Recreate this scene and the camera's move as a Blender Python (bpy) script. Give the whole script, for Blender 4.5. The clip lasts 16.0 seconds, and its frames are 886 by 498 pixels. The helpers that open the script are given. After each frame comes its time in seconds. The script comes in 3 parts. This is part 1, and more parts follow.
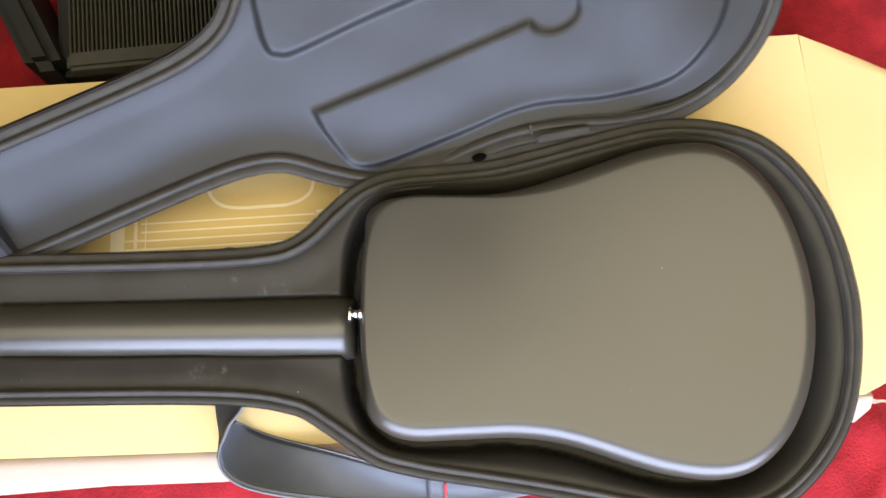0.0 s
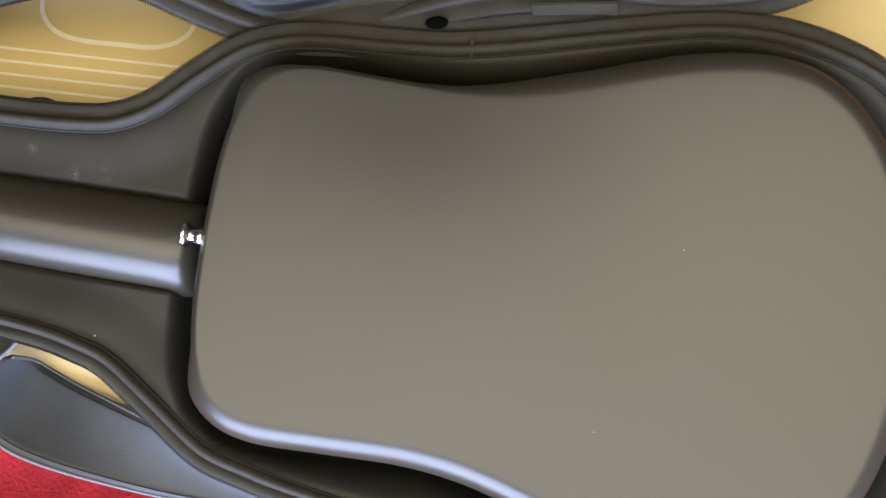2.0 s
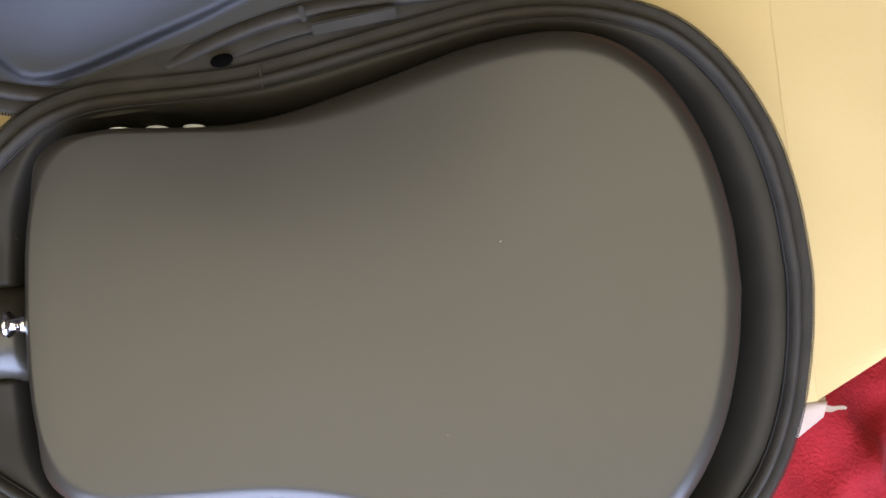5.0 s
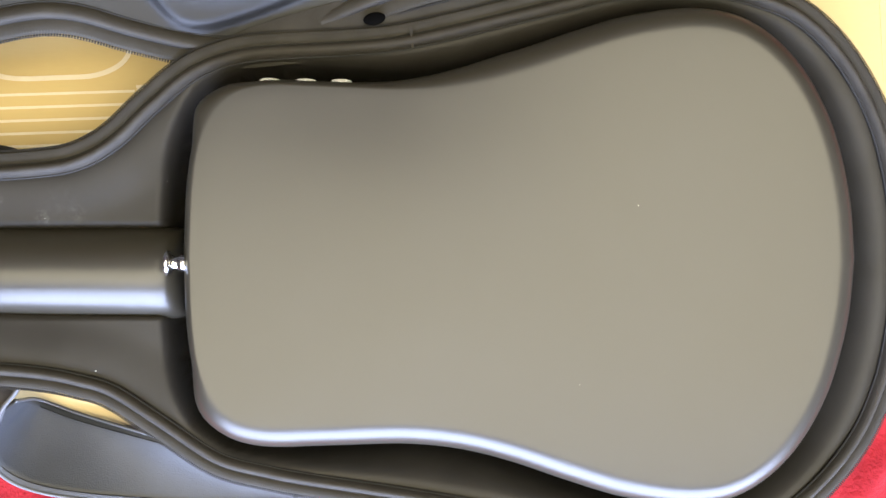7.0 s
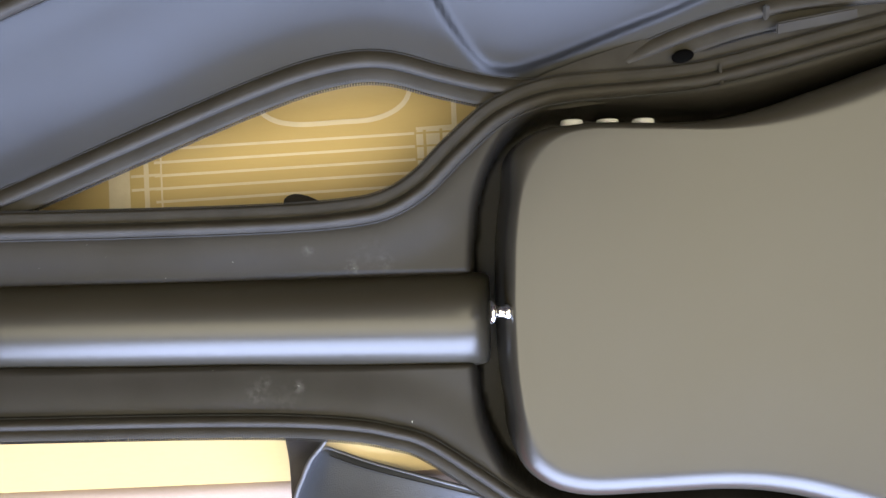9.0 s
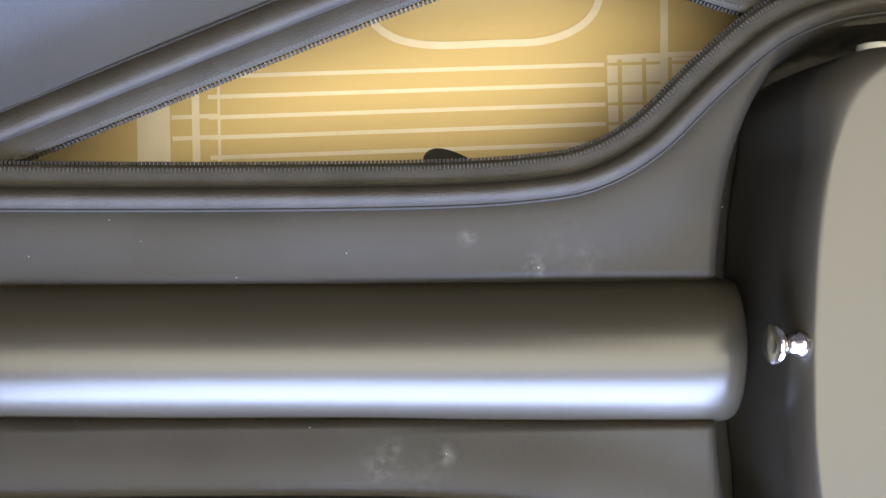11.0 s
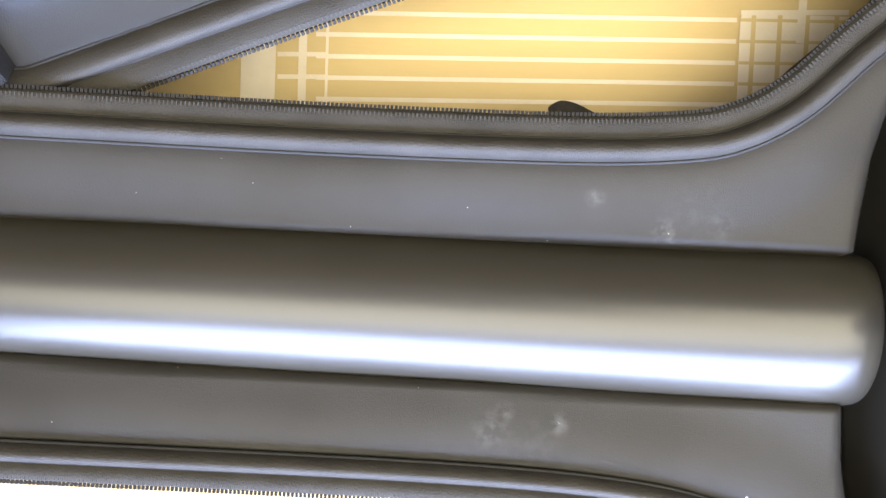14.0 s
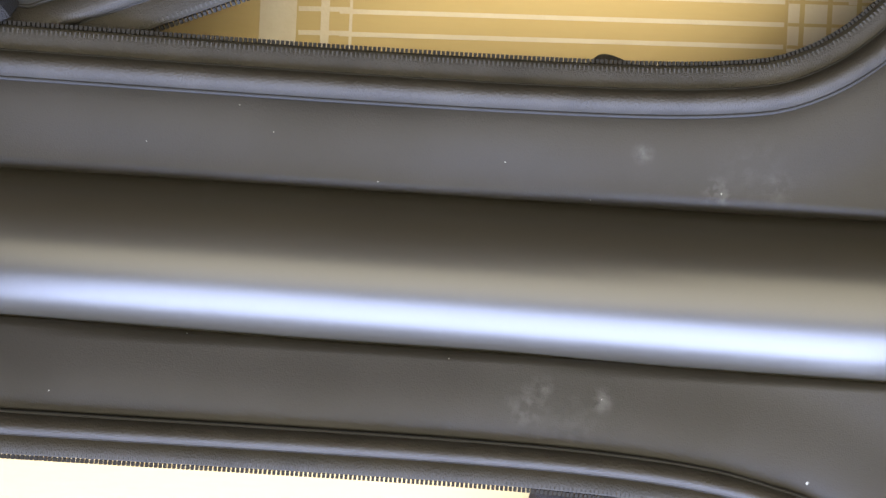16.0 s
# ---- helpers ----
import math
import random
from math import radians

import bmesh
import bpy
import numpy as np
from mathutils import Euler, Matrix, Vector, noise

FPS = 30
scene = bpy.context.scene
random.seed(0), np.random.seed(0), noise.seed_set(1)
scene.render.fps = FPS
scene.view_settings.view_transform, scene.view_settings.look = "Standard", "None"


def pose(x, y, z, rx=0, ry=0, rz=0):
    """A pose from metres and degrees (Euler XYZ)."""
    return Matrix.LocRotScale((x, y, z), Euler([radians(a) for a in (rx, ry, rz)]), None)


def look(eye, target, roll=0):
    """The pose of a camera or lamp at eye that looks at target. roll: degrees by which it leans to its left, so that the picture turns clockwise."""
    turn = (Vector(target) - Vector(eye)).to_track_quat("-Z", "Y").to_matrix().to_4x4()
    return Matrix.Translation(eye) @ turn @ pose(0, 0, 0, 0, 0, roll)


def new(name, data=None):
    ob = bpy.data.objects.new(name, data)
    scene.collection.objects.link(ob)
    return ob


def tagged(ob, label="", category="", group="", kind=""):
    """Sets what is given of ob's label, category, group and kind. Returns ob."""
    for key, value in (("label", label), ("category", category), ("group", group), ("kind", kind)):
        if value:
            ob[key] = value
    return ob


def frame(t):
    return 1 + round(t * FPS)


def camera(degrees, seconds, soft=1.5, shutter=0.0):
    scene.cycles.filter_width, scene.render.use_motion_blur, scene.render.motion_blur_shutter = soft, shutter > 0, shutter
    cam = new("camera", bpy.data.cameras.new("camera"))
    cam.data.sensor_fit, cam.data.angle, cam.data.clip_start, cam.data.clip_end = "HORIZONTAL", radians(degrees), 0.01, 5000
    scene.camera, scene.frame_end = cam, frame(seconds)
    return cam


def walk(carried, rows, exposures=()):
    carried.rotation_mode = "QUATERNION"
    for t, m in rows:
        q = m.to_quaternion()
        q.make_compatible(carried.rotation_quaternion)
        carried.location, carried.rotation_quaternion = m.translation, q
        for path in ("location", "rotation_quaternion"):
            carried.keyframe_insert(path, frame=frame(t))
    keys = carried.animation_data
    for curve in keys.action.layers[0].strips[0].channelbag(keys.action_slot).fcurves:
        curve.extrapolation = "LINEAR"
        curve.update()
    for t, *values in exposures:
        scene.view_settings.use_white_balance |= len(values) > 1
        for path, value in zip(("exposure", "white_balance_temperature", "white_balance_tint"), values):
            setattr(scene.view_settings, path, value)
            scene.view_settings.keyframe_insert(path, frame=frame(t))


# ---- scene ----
LENS = 53.62
PATH = [
    (0.0, pose(0.0760, -0.1330, 1.0425, 11.93, -0.74, -3.46)),
    (0.5, pose(0.0866, -0.1279, 1.1194, 8.88, 0.04, -0.55)),
    (1.0, pose(0.1513, -0.1068, 1.1276, 7.78, 0.83, 2.03)),
    (1.5, pose(0.2199, -0.0971, 1.1242, 6.90, 1.19, 4.89)),
    (2.0, pose(0.1888, -0.0269, 0.7032, 3.69, 0.92, 6.95)),
    (2.5, pose(0.1897, -0.0190, 0.6062, 2.29, 1.00, 7.41)),
    (3.0, pose(0.2108, 0.0063, 0.6558, 0.85, -0.98, 6.52)),
    (3.5, pose(0.2580, 0.0239, 0.6879, 2.37, -2.26, 2.81)),
    (4.0, pose(0.2940, 0.0301, 0.6931, 1.64, -0.66, -2.82)),
    (4.2, pose(0.2973, 0.0231, 0.6920, 2.01, -0.30, -4.94)),
    (6.3, pose(0.2277, 0.0113, 0.7383, -1.15, -2.52, -3.03)),
    (6.5, pose(0.2147, 0.0128, 0.7383, -1.38, -2.19, -2.72)),
    (7.0, pose(0.1608, 0.0177, 0.7380, -1.28, -2.99, -1.97)),
    (7.5, pose(0.1187, 0.0137, 0.7316, -0.65, -3.10, -1.49)),
    (8.0, pose(0.0726, 0.0206, 0.7237, -0.89, -3.34, -1.05)),
    (8.5, pose(-0.0182, 0.0479, 0.7186, -1.95, -1.95, -2.35)),
    (9.0, pose(-0.0576, 0.0595, 0.7166, -1.15, -2.02, -3.47)),
    (9.5, pose(-0.1117, 0.0671, 0.5601, -2.18, -3.60, -3.63)),
    (10.0, pose(-0.1489, 0.0606, 0.5559, -2.16, -3.65, -3.13)),
    (10.2, pose(-0.1542, 0.0587, 0.5208, -1.48, -4.31, -2.67)),
    (12.3, pose(-0.2087, 0.0591, 0.4497, -4.75, -3.05, -1.41)),
    (12.5, pose(-0.2127, 0.0580, 0.4478, -5.32, -3.27, -0.96)),
    (13.0, pose(-0.2062, 0.0562, 0.4491, -5.19, -2.91, -0.23)),
    (13.5, pose(-0.2139, 0.0592, 0.4469, -5.15, -2.68, 0.49)),
    (14.0, pose(-0.2159, 0.0586, 0.4444, -4.85, -2.31, 0.96)),
    (14.5, pose(-0.2164, 0.0545, 0.4417, -5.35, -2.42, 1.03)),
    (15.0, pose(-0.2163, 0.0559, 0.4398, -5.15, -2.72, 0.82)),
    (15.5, pose(-0.2283, 0.0510, 0.4194, -4.99, -2.25, 1.56)),
    (16.0, pose(-0.2282, 0.0269, 0.4163, -2.85, -2.33, 1.57)),
]
EXPOSURES = [(0.0, 0.58, 7000, 10.0), (0.5, 0.32, 6900, 10.0), (1.0, 0.23, 6800, 10.0), (1.5, 0.15, 6700, 10.0), (2.0, 0.36, 6600, 10.0), (2.5, 1.09, 6450, 12.0), (3.0, 1.28, 6300, 14.0), (3.5, 0.72, 6383, 14.0), (4.0, 0.11, 6467, 14.0), (4.2, 0.04, 6500, 14.0), (6.3, 0.20, 6550, 11.0), (6.5, 0.30, 6546, 11.0), (7.0, 0.95, 6537, 11.0), (7.5, 1.05, 6528, 11.0), (8.0, 1.03, 6519, 11.0), (8.5, 0.72, 6509, 11.0), (9.0, 0.56, 6500, 11.0), (9.5, 0.83, 6417, 11.4), (10.0, 1.13, 6333, 11.8), (12.3, 0.95, 6150, 14.0), (12.5, 0.97, 6147, 14.0), (13.0, 1.12, 6141, 14.0), (13.5, 1.24, 6134, 14.0), (14.0, 1.54, 6127, 14.0), (14.5, 1.42, 6120, 14.0), (15.0, 1.30, 6114, 14.0), (15.5, 1.60, 6107, 14.0), (16.0, 0.95, 6280, 14.0)]
WINDOW_W, OVERHEAD_FILL_W = 240.0, 9.4
cam = camera(LENS, 16.0)
walk(cam, PATH, EXPOSURES)

# ---- light ----
world = bpy.data.worlds.new("world")
scene.world = world
world.use_nodes = True
wn = world.node_tree
sky = wn.nodes.new("ShaderNodeTexSky")
sky.sky_type, sky.sun_disc = "NISHITA", False
sky.sun_elevation, sky.sun_rotation = radians(40), radians(20)
wn.nodes["Background"].inputs["Strength"].default_value = 0.12
wn.links.new(sky.outputs["Color"], wn.nodes["Background"].inputs["Color"])


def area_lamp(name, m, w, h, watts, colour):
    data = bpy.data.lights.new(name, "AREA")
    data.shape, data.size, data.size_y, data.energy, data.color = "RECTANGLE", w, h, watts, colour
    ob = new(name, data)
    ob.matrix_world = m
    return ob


area_lamp("window_daylight", look((0.45, -1.80, 0.98), (0.45, 0, 0.88)), 3.5, 1.6, WINDOW_W, (0.565, 0.67, 1.0))
# Two unseen overhead fills, added; the northwest gap darkens that part of the plate.
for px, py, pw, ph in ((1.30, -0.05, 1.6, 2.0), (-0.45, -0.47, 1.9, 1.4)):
    area_lamp("overhead_fill", look((px, py, 2.13), (px, py, 0)), pw, ph, OVERHEAD_FILL_W * pw * ph, (1.0, 0.905, 0.60))


# ---- materials ----
def ramp_mix(nt, fac, a, b):
    mix = nt.nodes.new("ShaderNodeMix")
    mix.data_type = "RGBA"
    nt.links.new(fac, mix.inputs[0])
    for k, c in ((6, a), (7, b)):
        if isinstance(c, tuple):
            mix.inputs[k].default_value = (*c, 1)
        else:
            nt.links.new(c, mix.inputs[k])
    return mix.outputs[2]


def surface(name, dark, light, rough=0.5, scale=60.0, fine=900.0, bump=0.1, metal=0.0, spec=0.5, rough_var=0.08, stretch=(1, 1, 1), coat=0.0, sheen=0.0, depth=0.001):
    """A plain surface with stains at one scale and grain at a finer one."""
    m = bpy.data.materials.new(name)
    m.use_nodes = True
    nt = m.node_tree
    p = nt.nodes["Principled BSDF"]
    co = nt.nodes.new("ShaderNodeTexCoord")
    mp = nt.nodes.new("ShaderNodeMapping")
    mp.inputs["Scale"].default_value = stretch
    nt.links.new(co.outputs["Object"], mp.inputs["Vector"])
    a = nt.nodes.new("ShaderNodeTexNoise")
    a.inputs["Scale"].default_value, a.inputs["Detail"].default_value = scale, 6
    b = nt.nodes.new("ShaderNodeTexNoise")
    b.inputs["Scale"].default_value, b.inputs["Detail"].default_value = fine, 3
    for n in (a, b):
        nt.links.new(mp.outputs["Vector"], n.inputs["Vector"])
    add = nt.nodes.new("ShaderNodeMath")
    add.operation = "MULTIPLY_ADD"
    nt.links.new(b.outputs["Fac"], add.inputs[0])
    add.inputs[1].default_value = 0.35
    sub = nt.nodes.new("ShaderNodeMath")
    sub.operation = "MULTIPLY_ADD"
    nt.links.new(a.outputs["Fac"], sub.inputs[0])
    sub.inputs[1].default_value, sub.inputs[2].default_value = 1.3, -0.33
    nt.links.new(sub.outputs[0], add.inputs[2])
    add.use_clamp = True
    nt.links.new(ramp_mix(nt, add.outputs[0], dark, light), p.inputs["Base Color"])
    rv = nt.nodes.new("ShaderNodeMath")
    rv.operation = "MULTIPLY_ADD"
    nt.links.new(a.outputs["Fac"], rv.inputs[0])
    rv.inputs[1].default_value, rv.inputs[2].default_value = rough_var * 2, rough - rough_var
    nt.links.new(rv.outputs[0], p.inputs["Roughness"])
    bp = nt.nodes.new("ShaderNodeBump")
    bp.inputs["Strength"].default_value, bp.inputs["Distance"].default_value = bump, depth
    nt.links.new(b.outputs["Fac"], bp.inputs["Height"])
    nt.links.new(bp.outputs["Normal"], p.inputs["Normal"])
    p.inputs["Metallic"].default_value, p.inputs["Specular IOR Level"].default_value = metal, spec
    p.inputs["Coat Weight"].default_value, p.inputs["Sheen Weight"].default_value = coat, sheen
    return m


M_CARBON = surface("satin_black_carbon", (0.028, 0.0250, 0.0180), (0.0385, 0.0347, 0.0256), 0.32, 9, 1600, 0.03, spec=0.6, rough_var=0.05)
M_LINING = surface("black_lining", (0.0165, 0.0150, 0.0120), (0.028, 0.0255, 0.0210), 0.48, 25, 1500, 0.16, spec=0.24, rough_var=0.05)
M_LID = surface("lid_lining", (0.011, 0.011, 0.011), (0.017, 0.017, 0.016), 0.42, 18, 1500, 0.12, spec=0.27, rough_var=0.05)
M_TAPE = surface("black_zip_tape", (0.026, 0.0240, 0.0195), (0.052, 0.0475, 0.0390), 0.8, 40, 1300, 0.5, spec=0.12)
M_PIPING = surface("black_piping", (0.026, 0.0235, 0.0195), (0.048, 0.0440, 0.0370), 0.56, 60, 1300, 0.4, spec=0.19)
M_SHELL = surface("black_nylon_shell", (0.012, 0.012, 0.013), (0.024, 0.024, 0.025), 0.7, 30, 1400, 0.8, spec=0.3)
M_TEETH = surface("dark_zip_teeth", (0.010, 0.009, 0.008), (0.024, 0.022, 0.018), 0.6, 50, 900, 0.1, spec=0.15)
M_COIL = surface("grey_zip_thread", (0.030, 0.028, 0.024), (0.054, 0.050, 0.043), 0.75, 50, 900, 0.2, spec=0.3)
M_STITCH = surface("black_thread", (0.010, 0.010, 0.010), (0.020, 0.020, 0.020), 0.8, 50, 900, 0.1)
M_CARD = surface("brown_cardboard", (0.54, 0.40, 0.175), (0.61, 0.47, 0.222), 0.72, 7, 420, 0.08, spec=0.25, stretch=(0.25, 1, 1))
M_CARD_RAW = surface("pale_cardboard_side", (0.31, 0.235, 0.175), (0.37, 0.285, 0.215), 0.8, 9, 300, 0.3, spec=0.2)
M_PRINT = surface("white_print", (0.66, 0.57, 0.41), (0.76, 0.68, 0.53), 0.7, 60, 600, 0.2, spec=0.25)
M_CHROME = surface("chrome", (0.75, 0.75, 0.75), (0.85, 0.85, 0.85), 0.12, 90, 900, 0.02, metal=1.0, rough_var=0.03)
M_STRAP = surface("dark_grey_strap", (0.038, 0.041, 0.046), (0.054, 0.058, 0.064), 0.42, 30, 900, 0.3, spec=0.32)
M_EDGE = surface("strap_edge", (0.06, 0.063, 0.07), (0.09, 0.094, 0.10), 0.4, 30, 900, 0.2)
M_RED = surface("red_thread", (0.45, 0.015, 0.02), (0.55, 0.03, 0.03), 0.8, 60, 900, 0.3)
M_FLEECE = surface("red_fleece", (0.12, 0.006, 0.009), (0.35, 0.022, 0.027), 0.95, 22, 260, 1.0, spec=0.08, sheen=0.04, depth=0.002)
M_AMP = surface("black_tolex", (0.005, 0.005, 0.004), (0.012, 0.012, 0.010), 0.5, 60, 900, 1.0, spec=0.4)
M_GRILLE = surface("grille_ribs", (0.020, 0.019, 0.012), (0.040, 0.037, 0.024), 0.6, 60, 900, 0.5)
M_FRAME = surface("amp_frame", (0.022, 0.022, 0.017), (0.055, 0.053, 0.042), 0.8, 60, 700, 0.8)
M_WALL = surface("dark_brown_wall", (0.050, 0.041, 0.033), (0.075, 0.062, 0.050), 0.85, 3, 200, 0.2, spec=0.2)
M_CEIL = surface("tan_ceiling", (0.26, 0.24, 0.20), (0.31, 0.29, 0.25), 0.9, 3, 200, 0.2, spec=0.2)
M_FLOOR = surface("wood_floor", (0.22, 0.12, 0.06), (0.32, 0.19, 0.10), 0.5, 5, 120, 0.2, stretch=(0.2, 1, 1))
M_DUST = surface("dust", (0.30, 0.30, 0.27), (0.45, 0.44, 0.40), 0.95, 200, 900, 0.2, spec=0.1)
M_HOLE = surface("hole_shade", (0.002, 0.002, 0.002), (0.004, 0.004, 0.004), 1.0, 90, 900, 0.1, spec=0.0)
M_WHITE = surface("knob_glint_white", (0.82, 0.82, 0.80), (0.88, 0.88, 0.86), 0.25, 90, 900, 0.02)


def smudged(m, spots, colour):
    """Dusty finger marks: ragged pale patches at a few places of a surface, in its own coordinates."""
    nt = m.node_tree
    p = nt.nodes["Principled BSDF"]
    co = nt.nodes.new("ShaderNodeTexCoord")
    grain = nt.nodes.new("ShaderNodeTexNoise")
    grain.inputs["Scale"].default_value, grain.inputs["Detail"].default_value = 210, 5
    nt.links.new(co.outputs["Object"], grain.inputs["Vector"])
    total = None
    for x, y, r, strength in spots:
        far = nt.nodes.new("ShaderNodeVectorMath")
        far.operation = "DISTANCE"
        flat = nt.nodes.new("ShaderNodeVectorMath")
        flat.operation = "MULTIPLY"
        nt.links.new(co.outputs["Object"], flat.inputs[0])
        flat.inputs[1].default_value = (1, 1, 0)
        nt.links.new(flat.outputs[0], far.inputs[0])
        far.inputs[1].default_value = (x, y, 0)
        fall = nt.nodes.new("ShaderNodeMapRange")
        fall.interpolation_type = "SMOOTHSTEP"
        for k, value in zip((1, 2, 3, 4), (0.0, r, strength, 0.0)):
            fall.inputs[k].default_value = value
        nt.links.new(far.outputs["Value"], fall.inputs[0])
        if total is None:
            total = fall.outputs[0]
        else:
            add = nt.nodes.new("ShaderNodeMath")
            add.operation = "MAXIMUM"
            nt.links.new(total, add.inputs[0])
            nt.links.new(fall.outputs[0], add.inputs[1])
            total = add.outputs[0]
    ragged = nt.nodes.new("ShaderNodeMapRange")
    for k, value in zip((1, 2, 3, 4), (0.42, 0.66, 0.0, 1.0)):
        ragged.inputs[k].default_value = value
    nt.links.new(grain.outputs["Fac"], ragged.inputs[0])
    mul = nt.nodes.new("ShaderNodeMath")
    mul.operation, mul.use_clamp = "MULTIPLY", True
    nt.links.new(total, mul.inputs[0])
    nt.links.new(ragged.outputs[0], mul.inputs[1])
    was = p.inputs["Base Color"].links[0].from_socket
    nt.links.new(ramp_mix(nt, mul.outputs[0], was, colour), p.inputs["Base Color"])


def on_axis(x, y):
    q = pose(0, -0.001, 0, 0, 0, -2.3).inverted() @ Vector((x, y, 0))
    return q.x, q.y


smudged(M_LINING, [(*on_axis(x, y), r, k) for x, y, r, k in ((-0.135, 0.050, 0.006, 0.9), (-0.104, 0.036, 0.008, 1.0), (-0.100, 0.033, 0.004, 1.0), (-0.178, -0.052, 0.012, 0.7), (-0.148, -0.050, 0.007, 1.0), (-0.172, -0.045, 0.007, 0.7),
                                                             (-0.079, 0.038, 0.010, 0.55), (-0.160, -0.060, 0.02, 0.18), (-0.09, 0.045, 0.02, 0.15))], (0.070, 0.067, 0.060))


# ---- mesh helpers ----
def mesh_of(name, verts, faces, smooth=True):
    me = bpy.data.meshes.new(name)
    me.from_pydata([tuple(v) for v in verts], [], [tuple(f) for f in faces])
    if smooth:
        me.polygons.foreach_set("use_smooth", [True] * len(me.polygons))
    me.update()
    return me


def part(name, me, material, parent=None, label=""):
    ob = new(name, me)
    me.materials.append(material)
    if parent is not None:
        ob.parent = parent
    if label:
        ob["label"] = label
    return ob


def thing(name, m, label, category, group="", kind=""):
    ob = new(name)
    ob.empty_display_size = 0.05
    ob.matrix_world = m
    return tagged(ob, label, category, group, kind)


def loft(rings, close=True, cap0=False, cap1=False):
    """Faces over rings of equal length; the rings themselves are closed loops when close is set."""
    n, verts, faces = len(rings[0]), [v for r in rings for v in r], []
    for k in range(len(rings) - 1):
        for j in range(n if close else n - 1):
            a, b = k * n + j, k * n + (j + 1) % n
            faces.append((a, b, b + n, a + n))
    if cap0:
        faces.append(tuple(range(n - 1, -1, -1)))
    if cap1:
        faces.append(tuple(range((len(rings) - 1) * n, len(rings) * n)))
    return verts, faces


def catmull(pts, steps=8, closed=False):
    """A smooth line through a few points."""
    p = [np.array(q, float) for q in pts]
    p = [p[-1]] + p + [p[0], p[1]] if closed else [2 * p[0] - p[1]] + p + [2 * p[-1] - p[-2]]
    out = []
    for k in range(1, len(p) - 2):
        for i in range(steps):
            t = i / steps
            out.append(0.5 * (2 * p[k] + (p[k + 1] - p[k - 1]) * t + (2 * p[k - 1] - 5 * p[k] + 4 * p[k + 1] - p[k + 2]) * t * t
                              + (3 * p[k] - p[k - 1] - 3 * p[k + 1] + p[k + 2]) * t ** 3))
    if not closed:
        out.append(p[-2])
    return np.array(out)


def resample(line, count, closed=False):
    line = np.vstack([line, line[:1]]) if closed else line
    d = np.r_[0, np.cumsum(np.linalg.norm(np.diff(line, axis=0), axis=1))]
    at = np.linspace(0, d[-1], count + 1)[:-1] if closed else np.linspace(0, d[-1], count)
    return np.stack([np.interp(at, d, line[:, k]) for k in range(line.shape[1])], 1)


def outline(half, count, other=None):
    """A closed outline from the half widths along the axis (other: those of the far side), anticlockwise from above."""
    h = catmull(half, 10)
    both = np.vstack([catmull(other or half, 10) * (1, -1), h[::-1]])
    both = both[np.r_[True, np.linalg.norm(np.diff(both, axis=0), axis=1) > 1e-5]]
    return resample(both, count, True)


def offset(line, d):
    """The closed outline moved outwards by d."""
    t = np.roll(line, -1, 0) - np.roll(line, 1, 0)
    t /= np.linalg.norm(t, axis=1)[:, None]
    return line + np.reshape(d, (-1, 1)) * np.stack([t[:, 1], -t[:, 0]], 1)


def ring(line, z):
    return [(p[0], p[1], h) for p, h in zip(line, np.broadcast_to(z, len(line)))]


def signed(points, line):
    """Distance of points from a closed outline, positive inside."""
    a, b = line, np.roll(line, -1, 0)
    best, inside = np.full(len(points), 9.0), np.zeros(len(points), bool)
    for p, q in zip(a, b):
        e = q - p
        t = np.clip(((points - p) @ e) / (e @ e), 0, 1)
        best = np.minimum(best, np.linalg.norm(points - p - t[:, None] * e, axis=1))
        cross = (p[1] > points[:, 1]) != (q[1] > points[:, 1])
        if p[1] != q[1]:
            inside ^= cross & (points[:, 0] < (q[0] - p[0]) * (points[:, 1] - p[1]) / (q[1] - p[1]) + p[0])
    return np.where(inside, best, -best)


def step(x, a, b):
    t = np.clip((x - a) / (b - a), 0, 1)
    return t * t * (3 - 2 * t)


def tube(line, radius, sides=8, closed=False, flat=1.0):
    """A round cord along a line of points."""
    line = np.array(line, float)
    n = len(line)
    rings = []
    for k in range(n):
        a, b = (line[k - 1], line[(k + 1) % n]) if closed else (line[max(k - 1, 0)], line[min(k + 1, n - 1)])
        t = (b - a) / np.linalg.norm(b - a)
        side = np.cross(t, (0, 0, 1))
        side = side / np.linalg.norm(side) if np.linalg.norm(side) > 1e-6 else np.array((1.0, 0, 0))
        up = np.cross(side, t)
        rings.append([line[k] + radius * (np.cos(w) * side + flat * np.sin(w) * up) for w in np.linspace(0, 2 * np.pi, sides, False)])
    if closed:
        rings.append(rings[0])
        return loft(rings)
    return loft(rings, True, True, True)


def block(x0, x1, y0, y1, z0, z1, bevel=0.002):
    bm = bmesh.new()
    bmesh.ops.create_cube(bm, size=1)
    for v in bm.verts:
        v.co = ((x0 + x1) / 2 + v.co.x * (x1 - x0), (y0 + y1) / 2 + v.co.y * (y1 - y0), (z0 + z1) / 2 + v.co.z * (z1 - z0))
    if bevel:
        bmesh.ops.bevel(bm, geom=bm.edges[:], offset=bevel, segments=2, affect="EDGES", clamp_overlap=True)
    me = bpy.data.meshes.new("block")
    bm.to_mesh(me)
    bm.free()
    return me


